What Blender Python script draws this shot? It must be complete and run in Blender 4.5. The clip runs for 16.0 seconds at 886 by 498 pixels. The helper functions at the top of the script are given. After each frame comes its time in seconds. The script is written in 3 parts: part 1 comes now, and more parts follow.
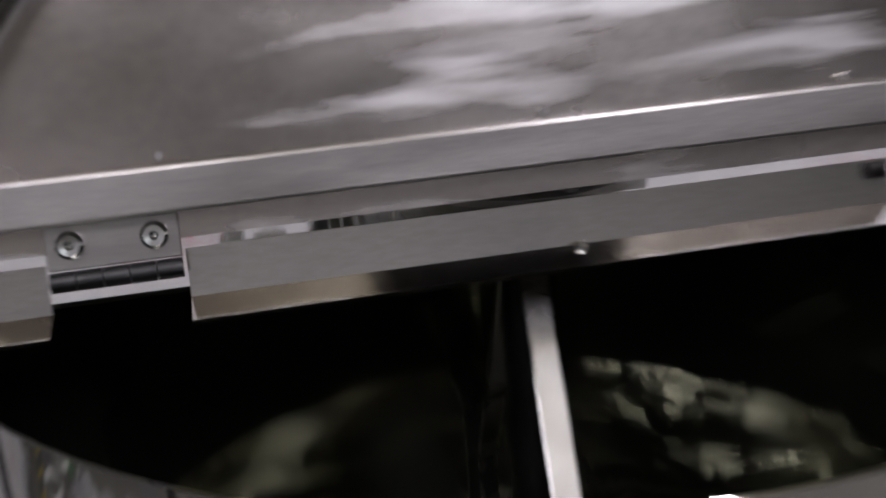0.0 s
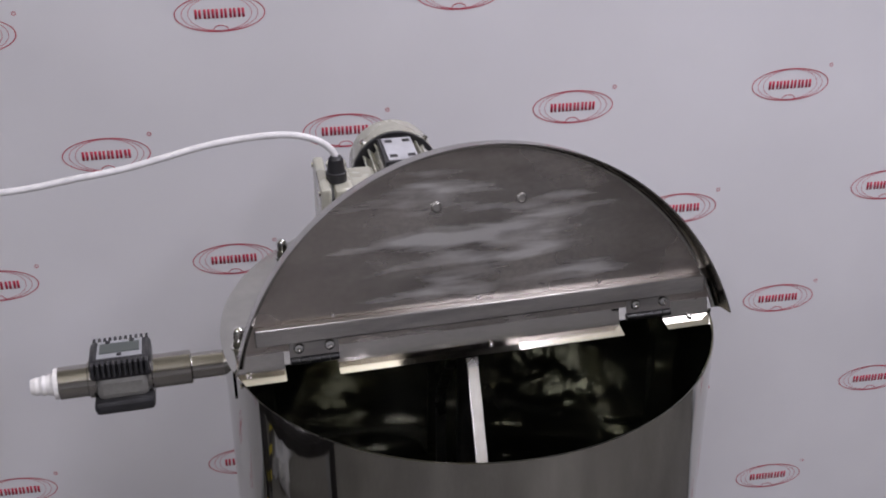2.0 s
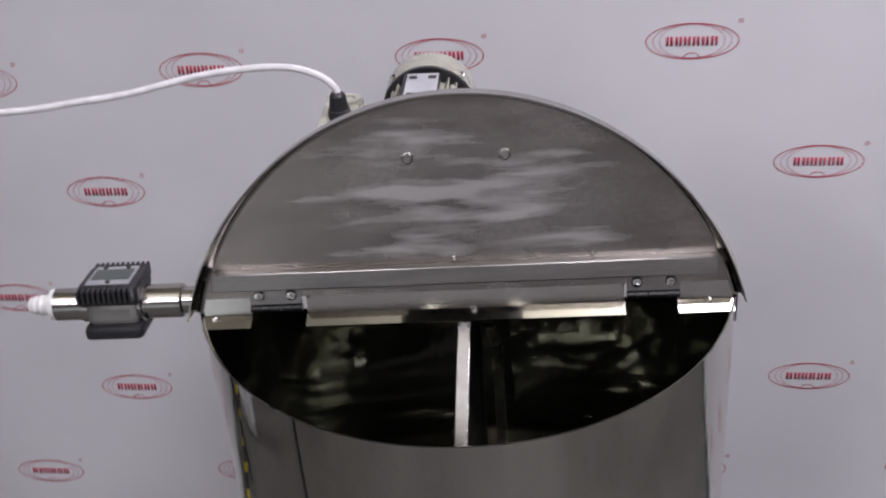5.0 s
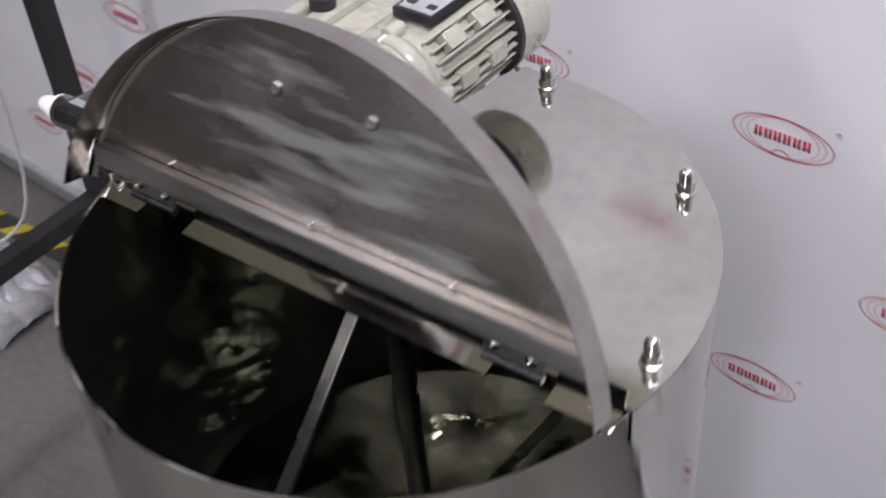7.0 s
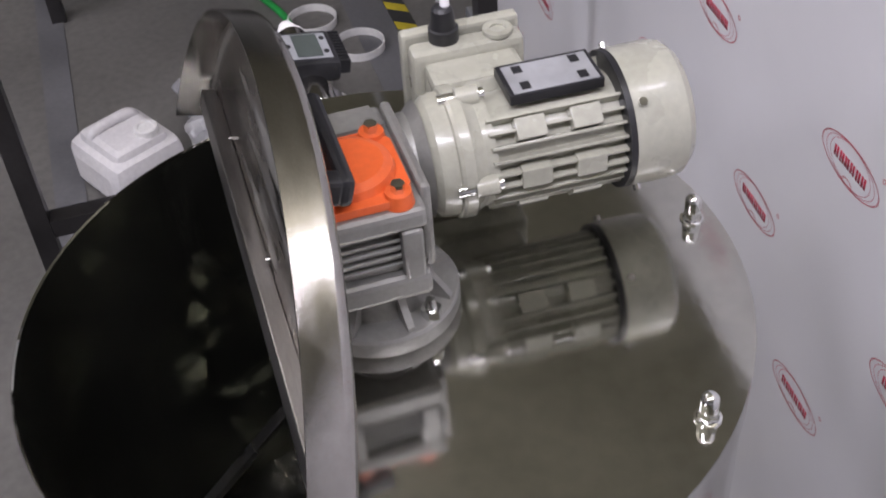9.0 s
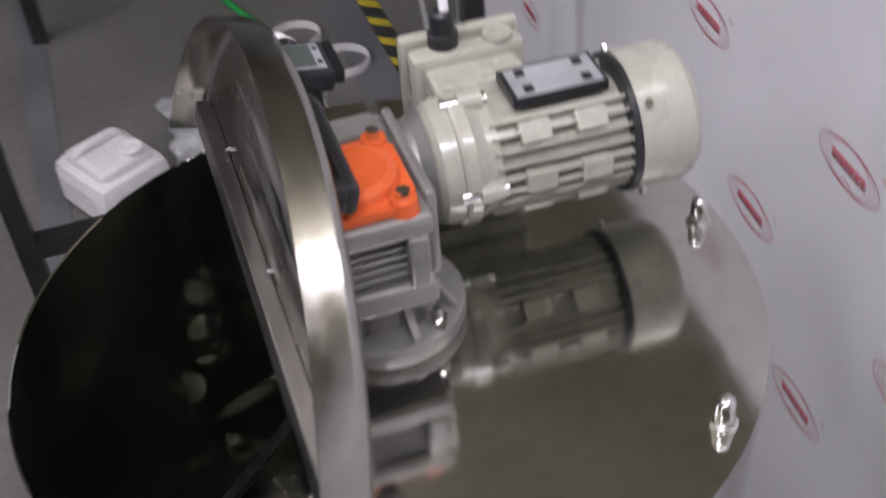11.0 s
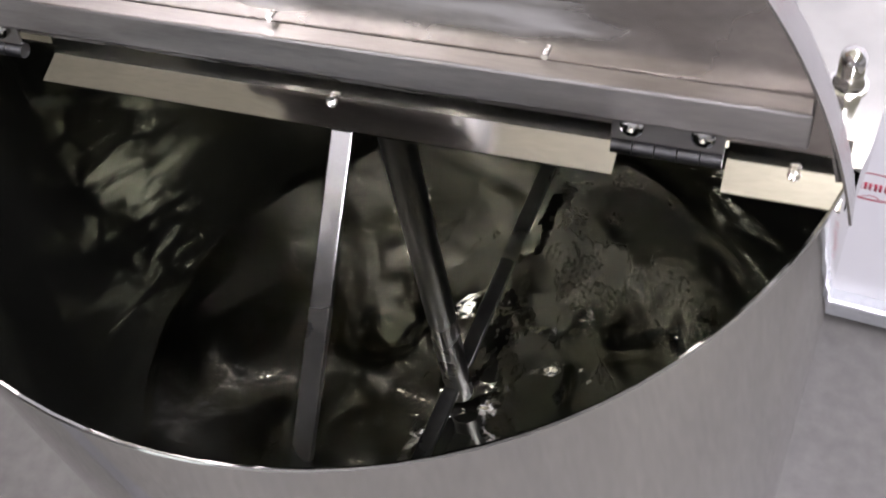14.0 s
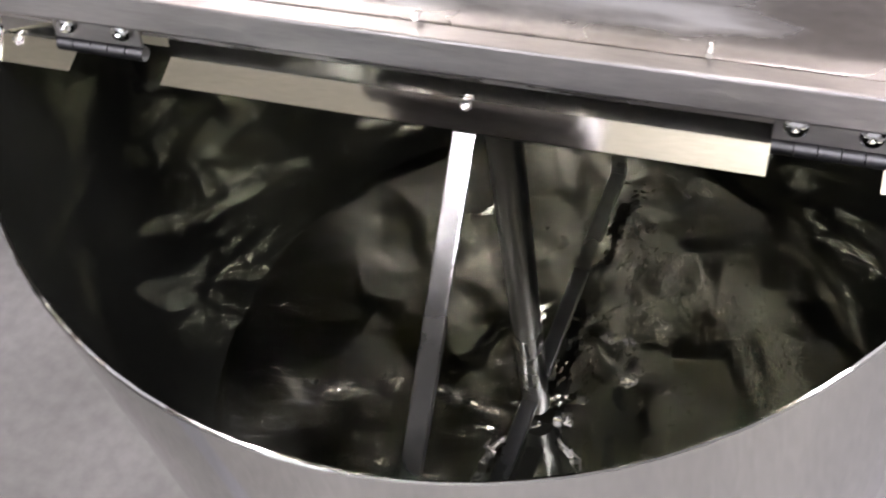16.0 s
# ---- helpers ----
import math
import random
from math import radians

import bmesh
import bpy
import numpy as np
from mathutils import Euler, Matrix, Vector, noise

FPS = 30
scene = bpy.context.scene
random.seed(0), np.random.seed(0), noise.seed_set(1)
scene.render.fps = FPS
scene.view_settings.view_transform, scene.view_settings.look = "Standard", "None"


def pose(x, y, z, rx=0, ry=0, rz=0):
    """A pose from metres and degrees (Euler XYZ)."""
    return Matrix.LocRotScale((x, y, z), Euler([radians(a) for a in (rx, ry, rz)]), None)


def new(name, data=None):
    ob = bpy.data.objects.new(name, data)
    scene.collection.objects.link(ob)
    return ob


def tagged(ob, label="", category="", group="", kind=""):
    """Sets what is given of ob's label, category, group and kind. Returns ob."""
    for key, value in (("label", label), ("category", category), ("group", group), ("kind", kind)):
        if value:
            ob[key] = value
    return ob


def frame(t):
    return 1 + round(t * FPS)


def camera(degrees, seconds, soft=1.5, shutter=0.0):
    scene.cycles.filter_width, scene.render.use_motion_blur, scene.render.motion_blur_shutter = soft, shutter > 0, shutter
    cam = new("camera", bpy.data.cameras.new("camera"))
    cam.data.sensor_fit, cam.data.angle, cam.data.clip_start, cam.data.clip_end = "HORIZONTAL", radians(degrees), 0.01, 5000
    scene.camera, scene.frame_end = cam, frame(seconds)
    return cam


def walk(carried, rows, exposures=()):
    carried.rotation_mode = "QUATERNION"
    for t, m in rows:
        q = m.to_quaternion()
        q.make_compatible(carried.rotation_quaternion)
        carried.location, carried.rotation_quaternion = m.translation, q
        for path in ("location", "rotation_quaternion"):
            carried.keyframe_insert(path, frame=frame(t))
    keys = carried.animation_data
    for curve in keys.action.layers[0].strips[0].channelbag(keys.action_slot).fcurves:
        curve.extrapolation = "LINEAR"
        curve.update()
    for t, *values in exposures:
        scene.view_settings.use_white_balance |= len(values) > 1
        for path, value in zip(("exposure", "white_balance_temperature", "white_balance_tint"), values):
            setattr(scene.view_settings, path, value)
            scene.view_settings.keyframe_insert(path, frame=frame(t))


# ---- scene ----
cam = camera(40.87, 16.0, 1.9, 0.7)
PATH = [
    (0.0, pose(-0.1442, -0.5855, 1.4004, 69.51, 3.94, -11.21)),
    (0.5, pose(-0.1172, -0.8362, 1.6206, 60.98, 5.31, -10.04)),
    (1.0, pose(-0.2312, -1.0947, 1.8672, 60.74, 2.10, -14.37)),
    (1.5, pose(-0.3131, -1.2328, 1.9595, 62.30, 0.09, -15.08)),
    (2.0, pose(-0.3178, -1.2228, 1.9616, 61.94, 0.29, -13.39)),
    (2.5, pose(-0.3368, -1.2382, 1.9588, 61.97, 0.83, -14.15)),
    (3.0, pose(-0.3697, -1.2473, 1.9538, 62.66, 0.36, -16.36)),
    (3.5, pose(-0.3212, -1.2667, 1.9512, 62.42, 0.58, -15.78)),
    (3.7, pose(-0.2537, -1.2929, 1.9569, 62.28, 1.55, -13.08)),
    (5.8, pose(0.2741, -0.9155, 1.9341, 53.57, 2.98, 12.79)),
    (6.0, pose(0.3488, -0.8604, 1.9320, 52.65, 2.93, 16.97)),
    (6.5, pose(0.5020, -0.7978, 1.9172, 51.31, 3.08, 28.13)),
    (7.0, pose(0.5687, -0.6195, 1.8957, 49.38, 3.98, 35.67)),
    (7.5, pose(0.5453, -0.4263, 1.8718, 47.01, 2.59, 43.79)),
    (8.0, pose(0.6066, -0.2577, 1.8497, 45.49, 3.81, 57.78)),
    (8.5, pose(0.6897, -0.1544, 1.8603, 47.12, 2.40, 69.73)),
    (8.7, pose(0.6958, -0.1258, 1.8865, 47.43, 3.31, 72.05)),
    (10.8, pose(0.6791, -0.1104, 1.8748, 50.29, 2.33, 73.43)),
    (11.0, pose(0.6804, -0.1345, 1.8698, 48.70, 3.70, 71.33)),
    (11.5, pose(0.6120, -0.2445, 1.8586, 45.58, 5.19, 60.68)),
    (12.0, pose(0.5054, -0.3818, 1.8355, 43.02, 5.21, 49.76)),
    (12.5, pose(0.4500, -0.4316, 1.8044, 41.27, 4.63, 41.33)),
    (13.0, pose(0.4177, -0.4078, 1.7511, 39.44, 5.72, 37.35)),
    (13.5, pose(0.3123, -0.4244, 1.7319, 34.43, 6.49, 25.39)),
    (14.0, pose(0.2605, -0.4609, 1.6959, 33.89, 7.26, 17.28)),
    (14.5, pose(0.2385, -0.4764, 1.7025, 34.34, 7.01, 14.47)),
    (15.0, pose(0.2341, -0.4795, 1.6977, 37.30, 7.44, 15.31)),
    (15.5, pose(0.1803, -0.4759, 1.6954, 35.09, 6.14, 15.04)),
    (16.0, pose(0.1782, -0.4796, 1.6890, 34.53, 6.92, 16.65)),
]
walk(cam, PATH, [(0.0, -0.3), (0.6, -0.25), (1.0, -0.5), (1.5, -0.62), (3.7, -0.6), (6.0, -0.28), (7.0, -0.1), (8.0, -0.15), (11.0, -0.3), (12.5, 0.2), (14.0, 0.8), (14.5, 1.12), (15.4, 1.0), (16.0, 1.32)])

# ---- world and lamps: a closed hall lit by ceiling luminaires ----
world = bpy.data.worlds.new("hall_air")
world.use_nodes = True
world.node_tree.nodes["Background"].inputs[0].default_value = (0.8, 0.85, 1.0, 1)
world.node_tree.nodes["Background"].inputs[1].default_value = 0.1
scene.world = world

RIM = 1.2          # height of the vessel's rim over the floor
R = 0.2998         # the vessel's radius
CEIL = 4.3
LAMP_Z = 3.51      # height of the hanging luminaires


def lamp(x, y, power, sy, up):
    """The luminous face of a hanging luminaire looks down; with up, an added unseen fill brightens the ceiling."""
    d = bpy.data.lights.new("ceiling_lamp", "AREA")
    d.shape, d.size, d.size_y, d.energy, d.color = "RECTANGLE", 0.3, sy, power, (1.0, 0.96, 1.12)
    ob = new("ceiling_lamp", d)
    ob.location = (x, y, LAMP_Z + (0.09 if up else 0.0))
    ob.rotation_euler = (math.pi if up else 0.0, 0, 0)
    return ob


# place, power down, length, power of the added fill upwards
LAMPS = [(1.0, -1.0, 54, 1.5, 8), (-1.6, -1.4, 18, 1.5, 24), (1.0, -3.2, 58, 1.5, 14), (-1.6, -3.2, 60, 1.5, 18), (1.2, 0.1, 36, 1.5, 4), (0.65, 2.45, 46, 2.7, 52)]
for lx, ly, lp, ll, lu in LAMPS:
    lamp(lx, ly, lp, ll, False)
    lamp(lx, ly, lu, ll, True)


# ---- materials ----
def mat(name, color, rough=0.5, metal=0.0, var=0.12, scale=6.0, stretch=(1, 1, 1), rvar=0.1, bump=0.0, bscale=80.0, bdist=0.002, color2=None,
        per_object=0.0, coat=0.0, spec=0.5, detail_var=0.06):
    m = bpy.data.materials.new(name)
    m.use_nodes = True
    nt = m.node_tree
    b = nt.nodes["Principled BSDF"]
    N, L = nt.nodes.new, nt.links.new
    tc = N("ShaderNodeTexCoord")
    mp = N("ShaderNodeMapping")
    mp.inputs["Scale"].default_value = stretch
    L(tc.outputs["Object"], mp.inputs[0])
    n1 = N("ShaderNodeTexNoise")
    n1.inputs["Scale"].default_value, n1.inputs["Detail"].default_value = scale, 5
    n2 = N("ShaderNodeTexNoise")
    n2.inputs["Scale"].default_value, n2.inputs["Detail"].default_value = bscale, 3
    L(mp.outputs[0], n1.inputs[0])
    L(mp.outputs[0], n2.inputs[0])
    ramp = N("ShaderNodeMix")
    ramp.data_type = "RGBA"
    c2 = color2 or tuple(c * (1 - 2 * var) for c in color)
    c1 = tuple(min(1, c * (1 + var)) for c in color)
    ramp.inputs[6].default_value, ramp.inputs[7].default_value = (*c2, 1), (*c1, 1)
    cr = N("ShaderNodeMapRange")
    cr.inputs[1].default_value, cr.inputs[2].default_value = 0.3, 0.7
    L(n1.outputs[0], cr.inputs[0])
    L(cr.outputs[0], ramp.inputs[0])
    fine = N("ShaderNodeHueSaturation")
    mr = N("ShaderNodeMapRange")
    mr.inputs[1].default_value, mr.inputs[2].default_value = 0.3, 0.7
    mr.inputs[3].default_value, mr.inputs[4].default_value = 1 - detail_var, 1 + detail_var
    L(n2.outputs[0], mr.inputs[0])
    L(mr.outputs[0], fine.inputs["Value"])
    L(ramp.outputs[2], fine.inputs["Color"])
    L(fine.outputs[0], b.inputs["Base Color"])
    rr = N("ShaderNodeMapRange")
    rr.inputs[1].default_value, rr.inputs[2].default_value = 0.3, 0.7
    rr.inputs[3].default_value, rr.inputs[4].default_value = max(0.02, rough - rvar), min(1, rough + rvar)
    L(n1.outputs[0], rr.inputs[0])
    L(rr.outputs[0], b.inputs["Roughness"])
    b.inputs["Metallic"].default_value = metal
    b.inputs["Coat Weight"].default_value = coat
    b.inputs["Specular IOR Level"].default_value = spec
    if bump:
        bp = N("ShaderNodeBump")
        bp.inputs["Strength"].default_value, bp.inputs["Distance"].default_value = bump, bdist
        L(n2.outputs[0], bp.inputs["Height"])
        L(bp.outputs[0], b.inputs["Normal"])
    return m


def smeared(name):
    """Tarnished steel sheet: a wiped patch of pale strokes lying along x, dark smudges round it, brown towards the edge."""
    m = mat(name, (0.46, 0.435, 0.405), 0.27, 1, 0.14, 7, (1.0, 1.0, 1.6), 0.08, 0.03, 150, detail_var=0.10)
    nt = m.node_tree
    b = nt.nodes["Principled BSDF"]
    N, L = nt.nodes.new, nt.links.new
    tc = N("ShaderNodeTexCoord")

    def field(scale, stretch, shift, detail, distort):
        mp, ns = N("ShaderNodeMapping"), N("ShaderNodeTexNoise")
        mp.inputs["Scale"].default_value, mp.inputs["Location"].default_value = stretch, shift
        ns.inputs["Scale"].default_value, ns.inputs["Detail"].default_value, ns.inputs["Distortion"].default_value = scale, detail, distort
        L(tc.outputs["Object"], mp.inputs[0])
        L(mp.outputs[0], ns.inputs[0])
        return ns.outputs[0]

    def ranged(value, a, b2, lo, hi):
        r = N("ShaderNodeMapRange")
        for k, v in zip((1, 2, 3, 4), (a, b2, lo, hi)):
            r.inputs[k].default_value = v
        L(value, r.inputs[0])
        return r.outputs[0]

    def calc(op, a, b2):
        c = N("ShaderNodeMath")
        c.operation = op
        L(a, c.inputs[0])
        if isinstance(b2, float):
            c.inputs[1].default_value = b2
        else:
            L(b2, c.inputs[1])
        return c.outputs[0]

    def blend(fac, old, color):
        x = N("ShaderNodeMix")
        x.data_type = "RGBA"
        L(fac, x.inputs[0])
        L(old, x.inputs[6])
        x.inputs[7].default_value = (*color, 1)
        return x.outputs[2]

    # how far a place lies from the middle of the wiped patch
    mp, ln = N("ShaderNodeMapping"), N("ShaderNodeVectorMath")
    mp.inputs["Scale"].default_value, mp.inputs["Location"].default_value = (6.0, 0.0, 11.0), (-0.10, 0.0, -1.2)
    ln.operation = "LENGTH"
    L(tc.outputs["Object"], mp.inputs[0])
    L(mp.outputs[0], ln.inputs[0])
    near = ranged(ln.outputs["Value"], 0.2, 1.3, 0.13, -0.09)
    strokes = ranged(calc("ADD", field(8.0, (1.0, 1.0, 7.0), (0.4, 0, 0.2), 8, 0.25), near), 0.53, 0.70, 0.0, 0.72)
    smudge = ranged(field(8.0, (1.0, 1.0, 3.4), (3.1, 0.0, 1.7), 8, 0.7), 0.50, 0.70, 0.0, 0.6)
    brown = ranged(ln.outputs["Value"], 0.7, 1.8, 0.1, 0.6)
    color = blend(brown, b.inputs["Base Color"].links[0].from_socket, (0.37, 0.32, 0.28))
    color = blend(smudge, color, (0.22, 0.20, 0.185))
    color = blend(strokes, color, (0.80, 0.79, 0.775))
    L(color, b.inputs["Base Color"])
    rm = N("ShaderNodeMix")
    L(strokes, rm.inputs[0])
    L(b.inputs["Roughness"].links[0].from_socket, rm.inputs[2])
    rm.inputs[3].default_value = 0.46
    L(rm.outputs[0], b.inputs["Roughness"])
    # the sheet is slightly buckled, so that what it mirrors breaks into bands
    bp = N("ShaderNodeBump")
    bp.inputs["Strength"].default_value, bp.inputs["Distance"].default_value = 0.2, 0.006
    L(field(4.0, (1.0, 1.0, 3.0), (0, 0, 0), 2, 0.0), bp.inputs["Height"])
    L(b.inputs["Normal"].links[0].from_socket, bp.inputs["Normal"])
    L(bp.outputs[0], b.inputs["Normal"])
    return m


M = {}
M["shell"] = mat("polished_steel", (0.47, 0.465, 0.43), 0.05, 1, 0.12, 5, (1, 1, 0.06), 0.025, 0.30, 11, bdist=0.006)
# wet lining: the dimness inside the tank is put into a darker base colour
M["inner"] = mat("shaded_wet_steel", (0.25, 0.255, 0.21), 0.08, 0.955, 0.3, 7, (1, 1, 0.22), 0.04, 0.42, 14, bdist=0.004)
M["plate"] = mat("satin_steel", (0.53, 0.525, 0.49), 0.09, 1, 0.06, 9, (1, 1, 1), 0.03, 0.03, 60)
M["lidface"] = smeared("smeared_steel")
M["brushed"] = mat("brushed_steel", (0.40, 0.385, 0.36), 0.15, 1, 0.06, 6, (1, 14, 14), 0.06, 0.06, 90)
M["strip"] = mat("strip_steel", (0.58, 0.56, 0.53), 0.11, 1, 0.08, 6, (1, 4, 4), 0.03, 0.03, 120, bdist=0.001)
M["chrome"] = mat("bright_steel", (0.72, 0.72, 0.70), 0.10, 1, 0.03, 20)
M["hinge"] = mat("hinge_steel", (0.36, 0.35, 0.33), 0.35, 1, 0.1, 60)
# knuckles near black: the shadowed gap at the hinge cut-outs is coloured in
M["knuckle"] = mat("gap_shade_steel", (0.06, 0.06, 0.06), 0.4, 1, 0.1, 60)
M["bar"] = mat("dull_bar_steel", (0.41, 0.395, 0.375), 0.33, 1, 0.10, 9, (1, 6, 6), 0.06, 0.06, 90)
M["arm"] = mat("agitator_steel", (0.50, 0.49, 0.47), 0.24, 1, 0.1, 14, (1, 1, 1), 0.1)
# agitator steel darkened: the shade under the cover is put into its colour
M["shaft"] = mat("shaded_agitator_steel", (0.13, 0.13, 0.125), 0.30, 1, 0.15, 14)
M["water"] = mat("rippled_wet_steel", (0.45, 0.44, 0.39), 0.12, 1, 0.42, 8, (1, 1, 1), 0.07, 0.65, 30, bdist=0.007)
M["cream"] = mat("cream_enamel", (0.40, 0.395, 0.325), 0.28, 0, 0.06, 14, (1, 1, 1), 0.08, 0.08, 160, coat=0.45)
M["alu"] = mat("cast_aluminium", (0.31, 0.305, 0.285), 0.46, 0.6, 0.08, 18, (1, 1, 1), 0.08, 0.2, 180)
M["orange"] = mat("orange_paint", (0.70, 0.12, 0.03), 0.38, 0, 0.05, 20, (1, 1, 1), 0.08, 0.08, 150)
M["black"] = mat("black_plastic", (0.018, 0.018, 0.02), 0.42, 0, 0.15, 30, (1, 1, 1), 0.1, 0.1, 200)
M["silver"] = mat("nameplate_silver", (0.66, 0.67, 0.70), 0.42, 0.7, 0.05, 30)
M["label"] = mat("meter_label", (0.40, 0.41, 0.43), 0.4, 0.3, 0.04, 30)
M["lcd"] = mat("display_glass", (0.07, 0.085, 0.078), 0.38, 0, 0.1, 20)
M["whitepl"] = mat("white_plastic", (0.78, 0.77, 0.75), 0.42, 0, 0.04, 10)
M["cable"] = mat("white_cable", (0.75, 0.74, 0.74), 0.45, 0, 0.04, 20)
M["green"] = mat("green_hose", (0.02, 0.30, 0.06), 0.4, 0, 0.08, 20)
M["can"] = mat("translucent_canister", (0.72, 0.70, 0.70), 0.4, 0, 0.06, 8)
M["banner"] = mat("banner_vinyl", (0.77, 0.765, 0.785), 0.34, 0, 0.03, 2.2, (1, 1, 1), 0.06, 0.35, 2.6, bdist=0.02, detail_var=0.02)
M["red"] = mat("crimson_print", (0.50, 0.03, 0.07), 0.4, 0, 0.08, 40)
M["rose"] = mat("faded_crimson_print", (0.56, 0.16, 0.20), 0.4, 0, 0.1, 40)
M["rail"] = mat("aluminium_rail", (0.62, 0.64, 0.66), 0.35, 0.8, 0.05, 10)
M["floor"] = mat("concrete_floor", (0.142, 0.137, 0.126), 0.55, 0, 0.16, 1.6, (1, 1, 1), 0.12, 0.1, 40, detail_var=0.12)
M["lane"] = mat("grey_floor_paint", (0.13, 0.13, 0.135), 0.5, 0, 0.15, 4)
M["tape"] = mat("black_tape", (0.035, 0.035, 0.035), 0.5, 0, 0.2, 12)
M["yellow"] = mat("yellow_tape", (0.50, 0.40, 0.03), 0.5, 0, 0.12, 12)
M["iron"] = mat("black_iron", (0.028, 0.026, 0.026), 0.45, 0.3, 0.2, 15, (1, 1, 1), 0.1, 0.1, 120)
M["wall"] = mat("hall_wall_paint", (0.47, 0.47, 0.47), 0.7, 0, 0.08, 1.2)
M["ceil"] = mat("hall_ceiling_paint", (0.84, 0.81, 0.62), 0.8, 0, 0.06, 1.2)
M["day"] = mat("overcast_daylight", (0.8, 0.8, 0.8), 0.8, 0, 0.05, 1.5)
M["day"].node_tree.nodes["Principled BSDF"].inputs["Emission Color"].default_value = (0.86, 0.95, 1.0, 1)
M["day"].node_tree.nodes["Principled BSDF"].inputs["Emission Strength"].default_value = 0.55
M["film"] = mat("plastic_film", (0.40, 0.40, 0.41), 0.25, 0, 0.15, 9, (1, 1, 1), 0.1, 0.5, 14)


# ---- mesh helpers ----
def box(bm, c, s, bevel=0.0, m=None):
    r = bmesh.ops.create_cube(bm, size=1.0)
    vs = r["verts"]
    bmesh.ops.scale(bm, vec=s, verts=vs)
    if bevel:
        es = list({e for v in vs for e in v.link_edges})
        g = bmesh.ops.bevel(bm, geom=es, offset=bevel, segments=2, profile=0.5, affect="EDGES")
        vs = list({v for f in g["faces"] for v in f.verts} | {v for v in vs if v.is_valid})
    bmesh.ops.transform(bm, matrix=Matrix.Translation(c) @ (m or Matrix()), verts=vs)
    return vs


def rod(bm, a, b, r, seg=20, r2=None):
    a, b = Vector(a), Vector(b)
    d = b - a
    seg = seg if seg == 6 else max(seg, 20)
    res = bmesh.ops.create_cone(bm, cap_ends=True, segments=seg, radius1=r, radius2=r if r2 is None else r2, depth=d.length)
    q = d.to_track_quat("Z", "Y").to_matrix().to_4x4()
    bmesh.ops.transform(bm, matrix=Matrix.Translation((a + b) / 2) @ q, verts=res["verts"])
    return res["verts"]


def lathe(bm, prof, seg=64, a0=0.0, a1=360.0, m=None):
    """Turns a profile of (radius, height) about z from a0 to a1 degrees."""
    full = abs(a1 - a0) >= 360
    seg = max(seg, 20)
    n = seg if full else seg + 1
    rings = []
    for i in range(n):
        a = radians(a0 + (a1 - a0) * i / seg)
        rings.append([bm.verts.new((r * math.cos(a), r * math.sin(a), z)) for r, z in prof])
    for i in range(seg):
        p, q = rings[i], rings[(i + 1) % n]
        for k in range(len(prof) - 1):
            bm.faces.new((p[k], q[k], q[k + 1], p[k + 1]))
    vs = [v for r in rings for v in r]
    if m:
        bmesh.ops.transform(bm, matrix=m, verts=vs)
    return vs


def sweep(bm, pts, r, seg=20):
    """A round tube along a smooth line through pts."""
    P = [Vector(p) for p in pts]
    line = []
    for i in range(len(P) - 1):
        p0, p1, p2, p3 = P[max(i - 1, 0)], P[i], P[i + 1], P[min(i + 2, len(P) - 1)]
        for k in range(8):
            t = k / 8
            line.append(0.5 * (2 * p1 + (p2 - p0) * t + (2 * p0 - 5 * p1 + 4 * p2 - p3) * t * t + (3 * p1 - p0 - 3 * p2 + p3) * t ** 3))
    line.append(P[-1])
    rings = []
    for i, p in enumerate(line):
        d = (line[min(i + 1, len(line) - 1)] - line[max(i - 1, 0)]).normalized()
        q = d.to_track_quat("Z", "Y")
        rings.append([bm.verts.new(p + q @ Vector((r * math.cos(2 * math.pi * k / seg), r * math.sin(2 * math.pi * k / seg), 0))) for k in range(seg)])
    for a, b in zip(rings, rings[1:]):
        for k in range(seg):
            bm.faces.new((a[k], a[(k + 1) % seg], b[(k + 1) % seg], b[k]))
    bm.faces.new(list(reversed(rings[0])))
    bm.faces.new(rings[-1])


def prism(bm, pts, z0, z1, m=None):
    """A flat outline of (x, y) points raised from z0 to z1."""
    lo = [bm.verts.new((x, y, z0)) for x, y in pts]
    hi = [bm.verts.new((x, y, z1)) for x, y in pts]
    n = len(pts)
    bm.faces.new(list(reversed(lo)))
    bm.faces.new(hi)
    for i in range(n):
        bm.faces.new((lo[i], lo[(i + 1) % n], hi[(i + 1) % n], hi[i]))
    if m:
        bmesh.ops.transform(bm, matrix=m, verts=lo + hi)
    return lo + hi


ORIGIN = {}


def thing(name, at, label, category, group="", kind=""):
    ob = new(name)
    ob.empty_display_size = 0.05
    ob.location = at
    ORIGIN[ob] = Vector(at)
    return tagged(ob, label, category, group, kind)


def mesh_of(name, bm, material, smooth=20):
    bmesh.ops.recalc_face_normals(bm, faces=bm.faces)
    me = bpy.data.meshes.new(name)
    bm.to_mesh(me)
    bm.free()
    me.materials.append(M[material])
    for p in me.polygons:
        p.use_smooth = True
    if smooth:
        me.set_sharp_from_angle(angle=radians(smooth))
    return me


def part(name, bm, material, parent, label="", m=None):
    """One mesh under a thing or a part; bm is in world metres, or in the frame m."""
    root = parent
    while root.parent:
        root = root.parent
    if m:
        bmesh.ops.transform(bm, matrix=m, verts=bm.verts)
    bmesh.ops.translate(bm, vec=-ORIGIN[root], verts=bm.verts)
    ob = new(name, mesh_of(name, bm, material))
    ob.parent = parent
    if label:
        tagged(ob, label)
    return ob


